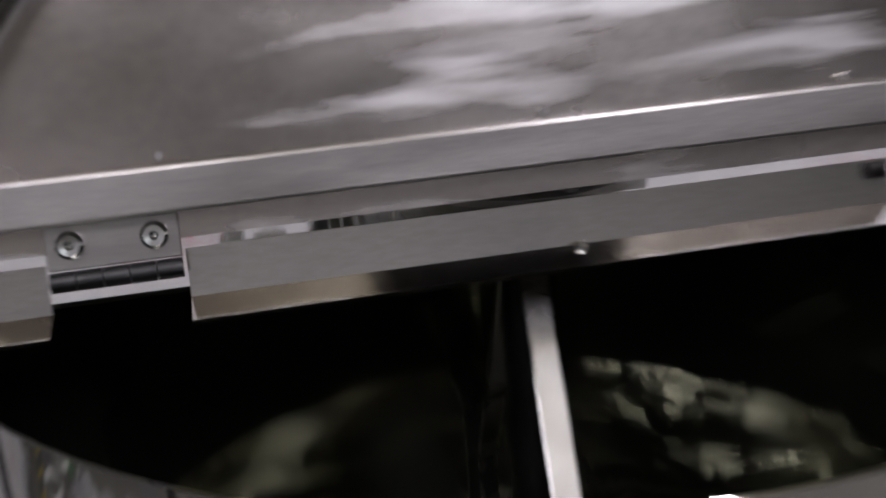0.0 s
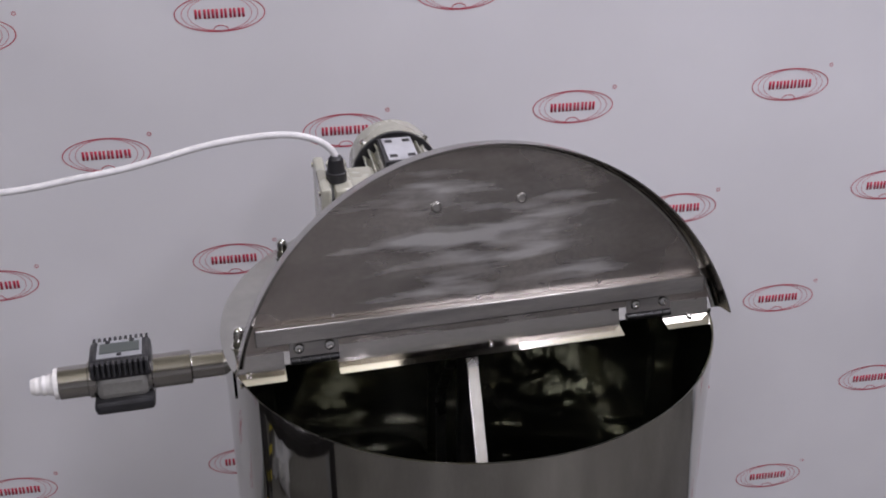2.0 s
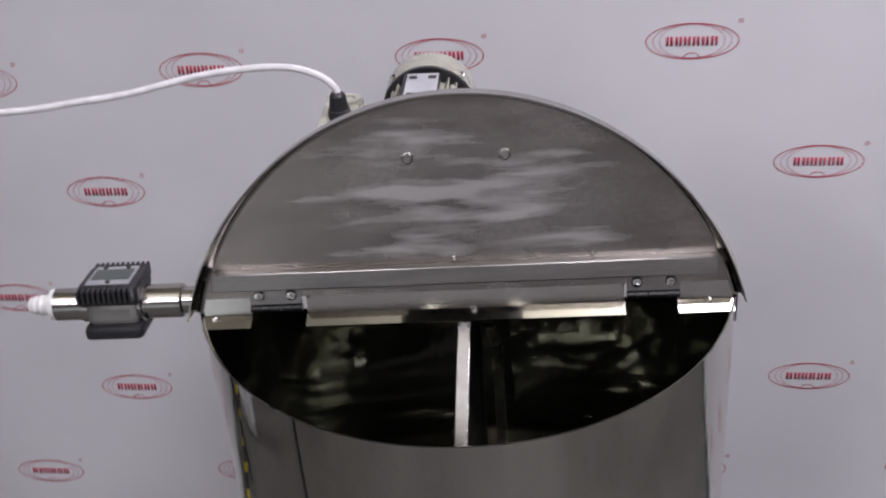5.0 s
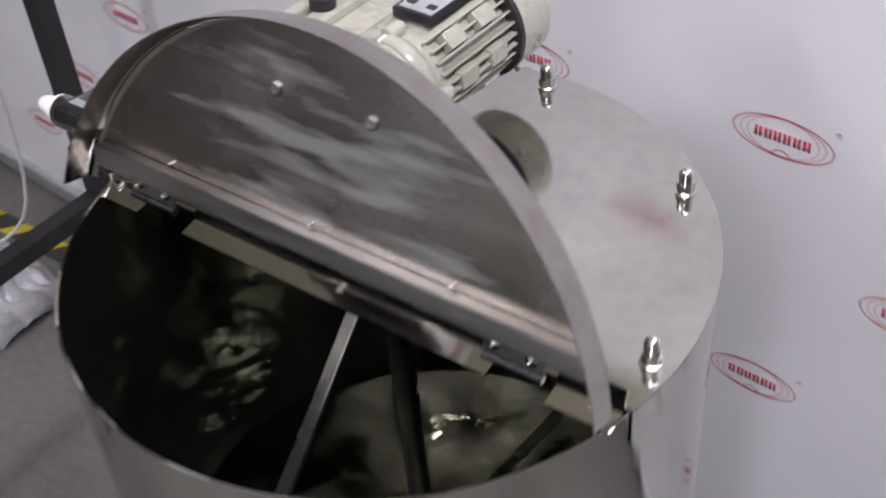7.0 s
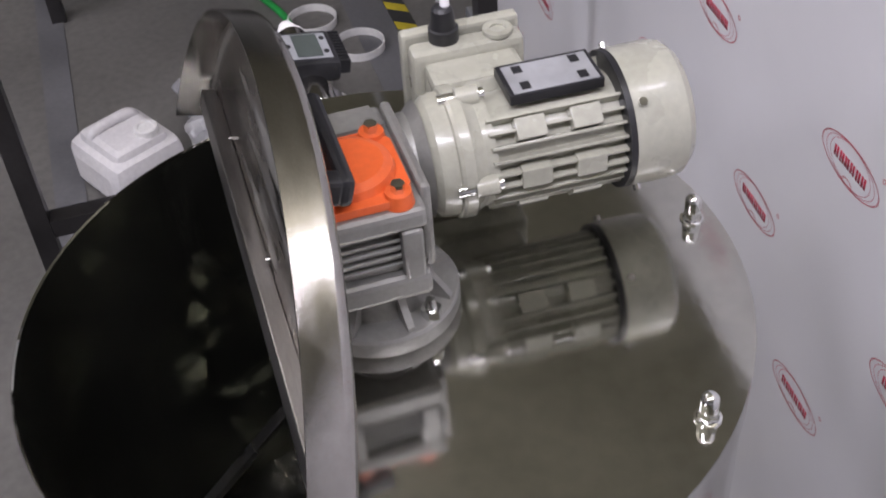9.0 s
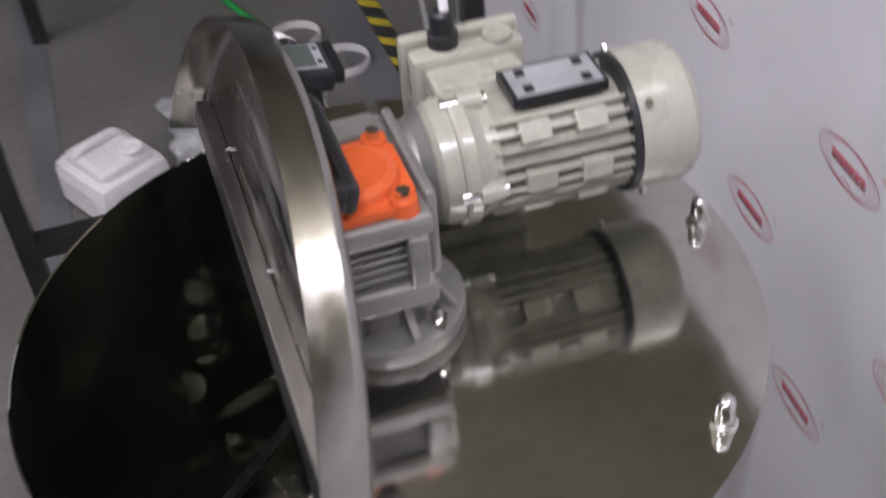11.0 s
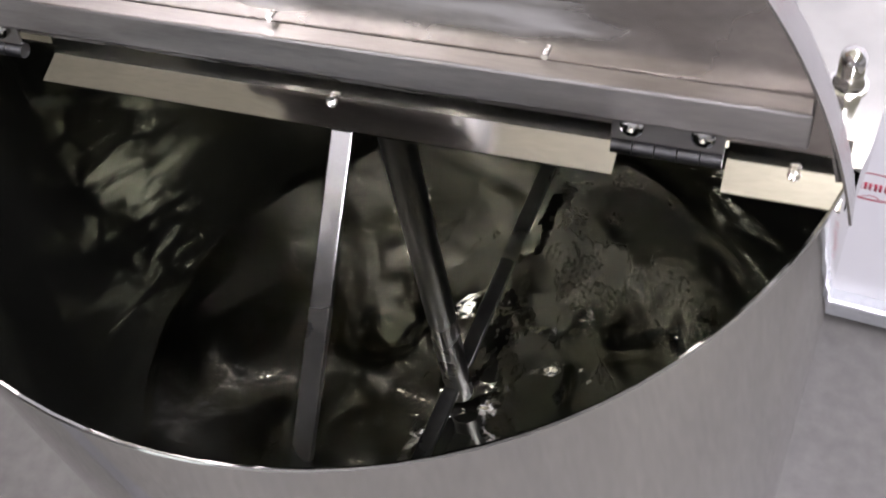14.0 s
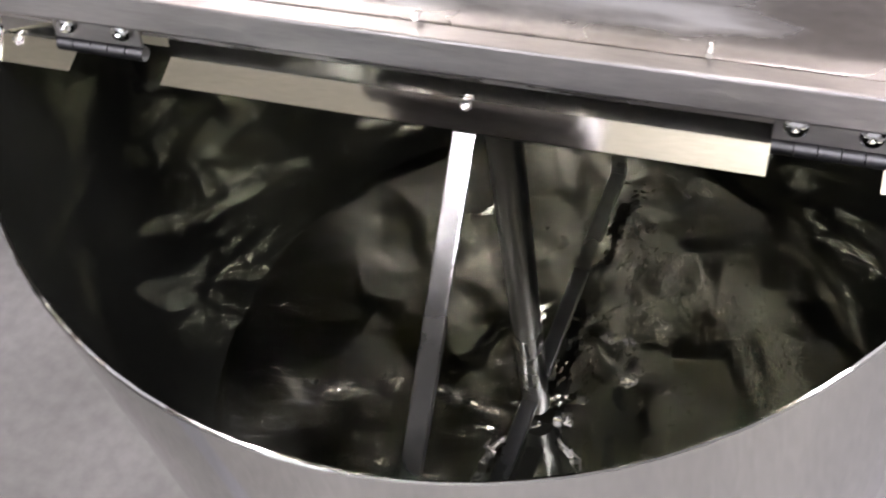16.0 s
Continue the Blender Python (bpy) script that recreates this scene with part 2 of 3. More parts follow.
def piece(name, me, parent, m, label=""):
    """A repeat of a mesh under a thing, at a world pose."""
    root = parent
    while root.parent:
        root = root.parent
    ob = new(name, me)
    ob.parent = parent
    ob.matrix_basis = Matrix.Translation(-ORIGIN[root]) @ m
    if label:
        tagged(ob, label)
    return ob


def solid(name, bm, material, label, category, kind="structure", at=None):
    if at:
        bmesh.ops.translate(bm, vec=-Vector(at), verts=bm.verts)
    ob = new(name, mesh_of(name, bm, material))
    if at:
        ob.location = at
    return tagged(ob, label, category, "", kind)


UP = Matrix.Translation((0, 0, RIM))     # from the rim's plane to the world

# ---- hall ----
X0, X1, Y0, Y1 = -7.0, 5.0, -6.0, 4.0
bm = bmesh.new()
box(bm, ((X0 + X1) / 2, (Y0 + Y1) / 2, -0.05), (X1 - X0, Y1 - Y0, 0.1))
solid("floor", bm, "floor", "worn grey concrete floor with scuffs", "floor")
bm = bmesh.new()
box(bm, ((X0 + X1) / 2, (Y0 + Y1) / 2, CEIL + 0.05), (X1 - X0, Y1 - Y0, 0.1))
solid("ceiling", bm, "ceil", "plain cream painted hall ceiling", "ceiling")
for nm, c, s in (("wall_north", ((X0 + X1) / 2, Y1 + 0.1, CEIL / 2), (X1 - X0, 0.2, CEIL)), 
                 ("wall_west", (X0 - 0.1, (Y0 + Y1) / 2, CEIL / 2), (0.2, Y1 - Y0, CEIL)), ("wall_east", (X1 + 0.1, (Y0 + Y1) / 2, CEIL / 2), (0.2, Y1 - Y0, CEIL))):
    bm = bmesh.new()
    box(bm, c, s)
    solid(nm, bm, "wall", "plain grey painted hall wall", "wall")
# the south wall has an open gateway to the daylight, which the lid mirrors
D0, D1, DH = -3.3, -1.6, 2.0
bm = bmesh.new()
for a, b, z0, z1 in ((X0, D0, 0, CEIL), (D1, X1, 0, CEIL), (D0, D1, DH, CEIL)):
    box(bm, ((a + b) / 2, Y0 - 0.1, (z0 + z1) / 2), (b - a, 0.2, z1 - z0))
solid("wall_south", bm, "wall", "plain grey painted hall wall with an open gateway", "wall")
bm = bmesh.new()
box(bm, ((D0 + D1) / 2, Y0 - 0.32, DH / 2), (D1 - D0 + 0.4, 0.02, DH + 0.4))
solid("backdrop", bm, "day", "pale overcast daylight beyond the gateway", "backdrop")
for lx, ly, lp, ll, lu in LAMPS:
    lt = thing("ceiling_light", (lx, ly, CEIL), "white luminaire with a long housing hanging from the ceiling", "ceiling light", "hall lights")
    bm = bmesh.new()
    box(bm, (lx, ly, LAMP_Z + 0.045), (0.36, ll + 0.06, 0.06), 0.01)
    part("housing", bm, "whitepl", lt)
    for sy in (-0.4, 0.4):
        bm = bmesh.new()
        rod(bm, (lx, ly + sy * ll, LAMP_Z + 0.07), (lx, ly + sy * ll, CEIL), 0.006, 10)
        part("hanger", bm, "rail", lt)

# ---- banner wall ----
BYAW = 4.19
BM = Matrix.Rotation(radians(-BYAW), 4, "Z") @ Matrix.Translation((0, 0.614, RIM)) @ Matrix.Rotation(radians(90), 4, "X")   # x along, y up, z to the viewer
bn = thing("banner", BM @ Vector((0, -1.15, 0)), "white printed backdrop banner with rows of crimson oval emblems", "banner")
bm = bmesh.new()
box(bm, (0.0, -0.17, -0.006), (4.6, 1.92, 0.012), 0.002)
bmesh.ops.subdivide_edges(bm, edges=bm.edges, cuts=1)
part("sheet", bm, "banner", bn, "", BM)
bm = bmesh.new()
box(bm, (0.0, -1.15, 0.0), (4.62, 0.04, 0.05), 0.006)
part("bottom_rail", bm, "rail", bn, "aluminium bottom rail", BM)


def ellipse_ring(bm, w, h, t, cx=0.0, cy=0.0, a0=0, a1=360, seg=40, z=0.0008):
    """A flat oval line of thickness t, w wide and h high."""
    vs = []
    for i in range(seg + 1):
        a = radians(a0 + (a1 - a0) * i / seg)
        c, s = math.cos(a), math.sin(a)
        vs.append((bm.verts.new((cx + w / 2 * c, cy + h / 2 * s, z)), bm.verts.new((cx + (w / 2 - t) * c, cy + (h / 2 - t) * s, z))))
    for p, q in zip(vs, vs[1:]):
        bm.faces.new((p[0], q[0], q[1], p[1]))


def emblem_mesh():
    bm = bmesh.new()
    ellipse_ring(bm, 0.142, 0.060, 0.0016)
    ellipse_ring(bm, 0.026, 0.020, 0.0014, 0, -0.0285, 0, 180, 16)
    x = -0.040
    for w in (0.0125, 0.0115, 0.0120, 0.0125, 0.0120, 0.0125):
        for dx in (0.0008, 0.0070):
            prism(bm, [(x + dx, -0.0075), (x + dx + 0.0040, -0.0075), (x + dx + 0.0040, 0.0075), (x + dx, 0.0075)], 0.0004, 0.0009)
        x += w + 0.0014
    ellipse_ring(bm, 0.007, 0.007, 0.0012, 0.072, 0.032, 0, 360, 14)
    return mesh_of("emblem", bm, "red", 0)


def halo_mesh():
    bm = bmesh.new()
    ellipse_ring(bm, 0.120, 0.057, 0.0010, z=0.0006)
    ellipse_ring(bm, 0.100, 0.056, 0.0009, z=0.0005)
    return mesh_of("inner_oval", bm, "rose", 0)


EM, HM = emblem_mesh(), halo_mesh()
for row in range(-5, 5):
    for col in range(-6, 6):
        gx = -0.097 + 0.392 * col + (0.196 if row % 2 else 0.0)
        gy = 0.219 * row
        ex, ey = gx * (1 - 0.12 * gy), 0.004 + gy + 0.040 * gx
        if abs(ex) < 2.2 and -1.08 < ey < 0.74:
            e = piece("emblem", EM, bn, BM @ Matrix.Translation((ex, ey, 0)))
            h = new("inner_oval", HM)
            h.parent = e

# ---- vessel ----
tank = thing("mixing_tank", (0, 0, 0), "round polished stainless steel mixing tank with shade-toned wet inside, on legs", "mixing tank")
BOT = -0.52
bm = bmesh.new()
lathe(bm, [(R - 0.0025, 0.0), (R - 0.0008, 0.0012), (R, 0.0), (R, BOT - 0.03), (R - 0.02, BOT - 0.05), (0.0005, BOT - 0.05)], 96)
part("shell", bm, "shell", tank, "", UP)
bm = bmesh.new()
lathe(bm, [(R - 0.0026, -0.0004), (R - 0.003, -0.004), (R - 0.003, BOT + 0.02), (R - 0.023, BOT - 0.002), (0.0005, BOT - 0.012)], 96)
part("lining", bm, "inner", tank, "wet inner wall with the tank's shade in its colour", UP)
for k in range(3):
    a = radians(90 + 120 * k)
    bm = bmesh.new()
    rod(bm, (0.25 * math.cos(a), 0.25 * math.sin(a), BOT - 0.04), (0.25 * math.cos(a), 0.25 * math.sin(a), -RIM), 0.022, 20)
    part("leg", bm, "brushed", tank, "", UP)
bm = bmesh.new()
lathe(bm, [(R - 0.0032, BOT + 0.047)] + [(0.294 * k / 36 + 0.0003, BOT - 0.010 + 0.042 * (k / 36) ** 2) for k in range(36, -1, -1)], 120)
for v in bm.verts:
    rr = math.hypot(v.co.x, v.co.y)
    swirl = rr * 26 + math.atan2(v.co.y, v.co.x) if rr > 0.01 else 0.0
    calm = min(1.0, (R - 0.0032 - rr) / 0.03)
    v.co.z += calm * (0.0060 * noise.noise((v.co.x * 17, v.co.y * 17, 0.4)) + 0.0036 * noise.noise((v.co.x * 45, v.co.y * 45, 2.2)) + 0.0016 * math.sin(swirl * 2.0))
part("bottom", bm, "water", tank, "wet rippled steel bottom", UP)

# ---- fixed half of the cover ----
YC = -0.070                      # the cover's straight front edge
cover = thing("fixed_cover", (0, 0.1, RIM), "satin stainless steel fixed cover with acorn nuts, on the tank", "tank cover")
RC = R + 0.0018
aC = math.degrees(math.asin(YC / RC))


def arc_outline(r, y, n=72):
    a0 = math.asin(y / r)
    return [(r * math.cos(a0 + (math.pi - 2 * a0) * i / n), r * math.sin(a0 + (math.pi - 2 * a0) * i / n)) for i in range(n + 1)]


bm = bmesh.new()
prism(bm, arc_outline(RC, YC), 0.0016, 0.004)
part("plate", bm, "plate", cover, "", UP)
bm = bmesh.new()
lathe(bm, [(RC, 0.0035), (RC, -0.034), (RC - 0.0014, -0.034), (RC - 0.0014, 0.0012)], 72, aC, 180 - aC)
part("skirt", bm, "plate", cover, "", UP)


def nut_mesh():
    bm = bmesh.new()
    lathe(bm, [(0.0005, 0.0), (0.011, 0.0), (0.011, 0.0016), (0.0088, 0.002)], 24)
    vs = bmesh.ops.create_cone(bm, cap_ends=True, segments=6, radius1=0.0092, radius2=0.0092, depth=0.010)["verts"]
    bmesh.ops.translate(bm, vec=(0, 0, 0.007), verts=vs)
    lathe(bm, [(0.0075, 0.012)] + [(0.0075 * math.cos(radians(a)), 0.0235 + 0.0075 * math.sin(radians(a))) for a in range(0, 90, 15)] + [(0.0004, 0.031)], 24)
    return mesh_of("acorn_nut", bm, "chrome")


NUT = nut_mesh()
for k in range(5):
    a = radians(-3.3 + 46.8 * k)
    piece("acorn_nut", NUT, cover, UP @ Matrix.Translation((0.281 * math.cos(a), 0.281 * math.sin(a), 0.004)) @ Matrix.Diagonal((0.95, 0.95, 0.86, 1)))

# angle strip along the straight edge, cut out at the hinges
YS = -0.072
HINGES = (-0.201, 0.200)
xe = 0.287
spans = [(-xe, HINGES[0] - 0.033), (HINGES[0] + 0.028, HINGES[1] - 0.028), (HINGES[1] + 0.028, xe)]
bm = bmesh.new()
for a, b in spans:
    prof = [(YS + 0.0056, 0.0215), (YS + 0.0044, 0.0215), (YS - 0.002, 0.0003), (YS - 0.021, -0.0034), (YS - 0.021, -0.0052), (YS - 0.0010, -0.0016), (YS + 0.003, 0.0042)]
    prism(bm, prof, a, b, Matrix(((0, 0, 1, 0), (1, 0, 0, 0), (0, 1, 0, 0), (0, 0, 0, 1))))
part("edge_strip", bm, "strip", cover, "bright steel angle strip", UP)
for sx in (-0.276, 0.009, 0.262):
    bm = bmesh.new()
    lathe(bm, [(0.0035, 0.0), (0.0032, 0.0018), (0.0018, 0.0026), (0.0004, 0.0028)], 14, m=Matrix.Translation((sx, YS - 0.005, -0.0003)) @ Matrix.Rotation(radians(11), 4, "X"))
    part("strip_screw", bm, "chrome", cover, "", UP)

# ---- open half of the cover ----
LEAN = 14.4
HY, HZ = -0.0945, 0.014
ca, sa = math.cos(radians(LEAN)), math.sin(radians(LEAN))
LM = UP @ Matrix(((1, 0, 0, 0), (0, sa, -ca, HY), (0, ca, sa, HZ), (0, 0, 0, 1)))    # x along the hinge, y up the lid, z out of its inner face
lid = thing("open_lid", LM.translation, "half-round stainless steel tank lid standing open, inner face smeared", "tank lid")
LC = -0.062                      # the arc's centre, below the hinge
LS = 0.0205                      # the panel's straight edge
LE = 0.008                       # where the skirt ends, below it
SK = 0.033
RL = 0.2995                      # the lid's own radius
ROUND = 0.010                    # its rounded edge
bm = bmesh.new()
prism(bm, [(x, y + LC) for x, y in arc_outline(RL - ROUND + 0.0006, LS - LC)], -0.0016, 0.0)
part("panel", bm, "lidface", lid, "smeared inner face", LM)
aL = math.degrees(math.asin((LE - LC) / RL))
bm = bmesh.new()
edge = [(RL - ROUND + ROUND * math.sin(radians(a)), -0.0016 + ROUND - ROUND * math.cos(radians(a))) for a in range(0, 91, 15)]
inner = [(RL - ROUND + (ROUND - 0.0014) * math.sin(radians(a)), -0.0016 + ROUND - (ROUND - 0.0014) * math.cos(radians(a))) for a in range(90, -1, -15)]
lathe(bm, edge + [(RL, SK), (RL - 0.0014, SK)] + inner, 96, aL, 180 - aL, Matrix.Translation((0, LC, 0)))
part("skirt", bm, "brushed", lid, "", LM)
bm = bmesh.new()
box(bm, (0, 0.0425, 0.0075), (0.532, 0.020, 0.015), 0.0016)
part("stiffener", bm, "bar", lid, "", LM)
for px in (-0.177, -0.008, 0.138):
    bm = bmesh.new()
    rod(bm, (px, 0.0565, 0.0), (px, 0.0565, 0.0045), 0.0018, 10)
    part("pin", bm, "chrome", lid, "", LM)
for px in (-0.050, 0.050):
    bm = bmesh.new()
    lathe(bm, [(0.0066, 0.0), (0.0062, 0.0022), (0.0046, 0.0030), (0.0038, 0.0012), (0.0004, 0.0012)], 20, m=Matrix.Translation((px, 0.1665, 0)))
    part("rivet", bm, "hinge", lid, "", LM)
# handle on the outer face
bm = bmesh.new()
for px in (-0.05, 0.05):
    box(bm, (px, 0.1665, -0.015), (0.018, 0.022, 0.028), 0.004)
box(bm, (0, 0.1665, -0.030), (0.118, 0.024, 0.013), 0.005)
part("handle", bm, "black", lid, "black plastic pull handle", LM)
for hx in HINGES:
    bm = bmesh.new()
    box(bm, (hx, 0.0225, 0.001), (0.056, 0.019, 0.002), 0.0006)
    hg = part("hinge", bm, "bar", lid, "dull steel butt hinge", LM)
    for k in range(5):
        bm = bmesh.new()
        rod(bm, (hx - 0.0278 + 0.0112 * k, 0.0080, 0.000), (hx - 0.0172 + 0.0112 * k, 0.0080, 0.000), 0.0044, 20)
        part("knuckle", bm, "knuckle", hg, "", LM)
    for px in (-0.0175, 0.0175):
        bm = bmesh.new()
        lathe(bm, [(0.0062, 0.0), (0.0060, 0.003), (0.0045, 0.0045), (0.002, 0.0048), (0.0004, 0.0036)], 16, m=Matrix.Translation((hx + px, 0.0235, 0.002)))
        part("screw", bm, "chrome", hg, "", LM)

# ---- agitator ----
ag = thing("agitator", (0, 0, RIM + BOT + 0.03), "stainless steel frame agitator with slanting flat arms", "agitator")
bm = bmesh.new()
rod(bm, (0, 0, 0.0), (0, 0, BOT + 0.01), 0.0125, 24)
part("shaft", bm, "shaft", ag, "upright shaft with shade in its colour", UP)


def bar(bm, a, b, w, t, side):
    """A flat bar from a to b, w wide along side."""
    a, b = Vector(a), Vector(b)
    d = (b - a).normalized()
    s = Vector(side).normalized()
    n = d.cross(s).normalized()
    box(bm, (a + b) / 2, (w, t, (b - a).length), 0.0012, Matrix((s, n, d)).transposed().to_4x4())


for k, ang in enumerate((-95.5, 84.5)):
    a = radians(ang)
    u = Vector((math.cos(a), math.sin(a), 0))
    side = Vector((-u.y, u.x, 0))
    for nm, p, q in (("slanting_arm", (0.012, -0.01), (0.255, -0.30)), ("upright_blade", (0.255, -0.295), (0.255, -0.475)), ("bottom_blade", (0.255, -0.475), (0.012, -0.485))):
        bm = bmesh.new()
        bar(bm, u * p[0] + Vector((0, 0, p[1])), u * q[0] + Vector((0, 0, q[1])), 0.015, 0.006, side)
        # front slanting arm keeps the lit steel, all other bars the shaded copy
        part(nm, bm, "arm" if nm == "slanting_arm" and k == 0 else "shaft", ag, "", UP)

# ---- worm gear and motor ----
gm = thing("gear_motor", (0, 0.1, RIM + 0.01), "cream electric motor on a grey worm gearbox with orange cap", "gear motor")
bm = bmesh.new()
lathe(bm, [(0.0005, 0.004), (0.0655, 0.004), (0.0665, 0.007), (0.0665, 0.019), (0.0648, 0.022), (0.046, 0.024), (0.040, 0.050), (0.038, 0.066), (0.0005, 0.066)], 56)
fl = part("output_flange", bm, "alu", gm, "", UP)
for k in range(8):
    a = radians(45 * k + 10)
    bm = bmesh.new()
    prism(bm, [(0.036, 0.022), (0.0625, 0.022), (0.0625, 0.026), (0.042, 0.052), (0.036, 0.052)], -0.003, 0.003, Matrix.Rotation(a, 4, "Z") @ Matrix.Rotation(radians(90), 4, "X"))
    part("web", bm, "alu", fl, "", UP)
for k in range(4):
    a = radians(32 + 90 * k)
    bm = bmesh.new()
    m = Matrix.Translation((0.058 * math.cos(a), 0.058 * math.sin(a), 0.022))
    vs = bmesh.ops.create_cone(bm, cap_ends=True, segments=6, radius1=0.0085, radius2=0.0085, depth=0.009)["verts"]
    bmesh.ops.transform(bm, matrix=m @ Matrix.Translation((0, 0, 0.0045)), verts=vs)
    rod(bm, m @ Vector((0, 0, 0.009)), m @ Vector((0, 0, 0.018)), 0.005, 14, 0.0035)
    part("flange_nut", bm, "chrome", gm, "", UP)
# housing: a square cast body, ribbed on its sides
GX, GZ = -0.051, 0.099
BX, BY, BZ = 0.010, -0.010, -0.010
GM = UP @ Matrix.Translation((BX, BY - 0.004, BZ)) @ Matrix.Diagonal((0.94, 0.92, 1.0, 1))
bm = bmesh.new()
box(bm, (-0.018, 0.0, 0.112), (0.124, 0.084, 0.060), 0.006)
hs = part("gear_housing", bm, "alu", gm, "", GM)
for nm, z, h in (("foot_plate", 0.079, 0.022), ("top_plate", 0.143, 0.018)):
    bm = bmesh.new()
    box(bm, (-0.018, 0.0, z), (0.148, 0.100, h), 0.005)
    part(nm, bm, "alu", hs, "", GM)
for k in range(4):
    bm = bmesh.new()
    box(bm, (-0.018, 0.0, 0.099 + 0.008 * k), (0.134, 0.092, 0.0032), 0.0009)
    part("cooling_rib", bm, "alu", hs, "", GM)
for sy in (-0.036, 0.036):
    bm = bmesh.new()
    box(bm, (0.050, sy, 0.111), (0.014, 0.018, 0.046), 0.003)
    part("bolt_post", bm, "alu", hs, "", GM)
for sx, sy in ((0.052, -0.042), (0.052, 0.042)):
    bm = bmesh.new()
    rod(bm, (sx - 0.006, sy, 0.090), (sx - 0.006, sy, 0.096), 0.0065, 6)
    part("hex_screw", bm, "hinge", hs, "", GM)
bm = bmesh.new()
prism(bm, [(-0.085, -0.040), (-0.055, -0.046), (-0.055, 0.046), (-0.085, 0.040)], 0.150, 0.157)
part("raised_rim", bm, "alu", hs, "", GM)
bm = bmesh.new()
box(bm, (-0.026, 0.054, 0.118), (0.124, 0.010, 0.078), 0.004)
part("input_flange", bm, "alu", hs, "", GM)
bm = bmesh.new()
prism(bm, [(x, y) for x, y in ((-0.046, -0.030), (-0.030, -0.044), (0.030, -0.044), (0.048, -0.030), (0.048, 0.030), (0.030, 0.044), (-0.030, 0.044), (-0.046, 0.030))], 0.153, 0.160)
lathe(bm, [(0.040, 0.159), (0.037, 0.166), (0.030, 0.169), (0.0005, 0.170)], 36, m=Matrix.Translation((0, 0, 0)))
cap = part("bearing_cap", bm, "orange", gm, "orange painted bearing cap", GM)
for sx in (-1, 1):
    for sy in (-1, 1):
        bm = bmesh.new()
        rod(bm, (sx * 0.041, sy * 0.031, 0.152), (sx * 0.041, sy * 0.031, 0.163), 0.0125, 18, 0.0105)
        part("ear", bm, "orange", cap, "", GM)
        bm = bmesh.new()
        rod(bm, (sx * 0.041, sy * 0.031, 0.162), (sx * 0.041, sy * 0.031, 0.170), 0.0058, 6)
        part("cap_screw", bm, "chrome", cap, "", GM)

# motor, its axis along local z
MYAW = -2.0
MM = UP @ Matrix.Translation((GX, 0.011, GZ)) @ Matrix.Rotation(radians(MYAW), 4, "Z") @ Matrix.Rotation(radians(-90), 4, "X") @ Matrix.Rotation(radians(180), 4, "Z") @ Matrix.Translation((0, 0, 0.003)) @ Matrix.Diagonal((0.965, 0.965, 0.955, 1))
# in this frame: z back along the shaft, y up, x to the tank's left
bm = bmesh.new()
lathe(bm, [(0.0005, 0.046), (0.045, 0.046), (0.051, 0.052), (0.053, 0.060), (0.053, 0.066), (0.0555, 0.067), (0.057, 0.070), (0.057, 0.079), (0.054, 0.082), (0.050, 0.090), (0.050, 0.100), (0.0005, 0.100)], 56)
part("end_shield", bm, "cream", gm, "", MM)
bm = bmesh.new()
lathe(bm, [(0.0005, 0.0), (0.044, 0.0), (0.044, 0.012), (0.040, 0.014), (0.042, 0.036), (0.050, 0.0455), (0.0005, 0.0455)], 48)
part("motor_adapter", bm, "alu", gm, "", MM)
for k in range(4):
    a = radians(90 * k)
    bm = bmesh.new()
    rod(bm, (0.053 * math.cos(a), 0.053 * math.sin(a), 0.077), (0.053 * math.cos(a), 0.053 * math.sin(a), 0.096), 0.0085, 16)
    lug = part("lug", bm, "cream", gm, "", MM)
    bm = bmesh.new()
    rod(bm, (0.053 * math.cos(a), 0.053 * math.sin(a), 0.062), (0.053 * math.cos(a), 0.053 * math.sin(a), 0.101), 0.0055, 14)
    part("bolt", bm, "chrome", lug, "", MM)
bm = bmesh.new()
rod(bm, (0, 0, 0.092), (0, 0, 0.214), 0.044, 48)
for k in range(28):
    a = radians(360 / 28 * (k + 0.5))
    deg = math.degrees(a) % 360
    if 62 < deg < 118 or deg < 30 or deg > 330:
        continue
    box(bm, (0.048 * math.cos(a), 0.048 * math.sin(a), 0.154), (0.013, 0.0026, 0.118), 0.0005, Matrix.Rotation(a, 4, "Z"))
for a in (135, 180, 225):
    for z in (0.130, 0.178):
        box(bm, (0.0505 * math.cos(radians(a)), 0.0505 * math.sin(radians(a)), z), (0.012, 0.018, 0.026), 0.001, Matrix.Rotation(radians(a), 4, "Z"))
part("ribbed_frame", bm, "cream", gm, "", MM)
bm = bmesh.new()
lathe(bm, [(0.043, 0.211), (0.0600, 0.211), (0.0600, 0.2165), (0.043, 0.2165)], 56)
part("gasket_ring", bm, "black", gm, "black gasket ring", MM)
bm = bmesh.new()
lathe(bm, [(0.0605, 0.2165), (0.0605, 0.255), (0.0590, 0.264), (0.053, 0.271), (0.045, 0.274), (0.0005, 0.275)], 64)
fan = part("fan_cover", bm, "cream", gm, "smooth cream fan cover", MM)
for a in (45, 135, 225, 315):
    bm = bmesh.new()
    c, s = math.cos(radians(a)), math.sin(radians(a))
    rod(bm, (0.060 * c, 0.060 * s, 0.224), (0.0655 * c, 0.0655 * s, 0.224), 0.0035, 12)
    part("cover_screw", bm, "chrome", fan, "", MM)
bm = bmesh.new()
box(bm, (0.004, 0.0525, 0.160), (0.046, 0.010, 0.082), 0.001)
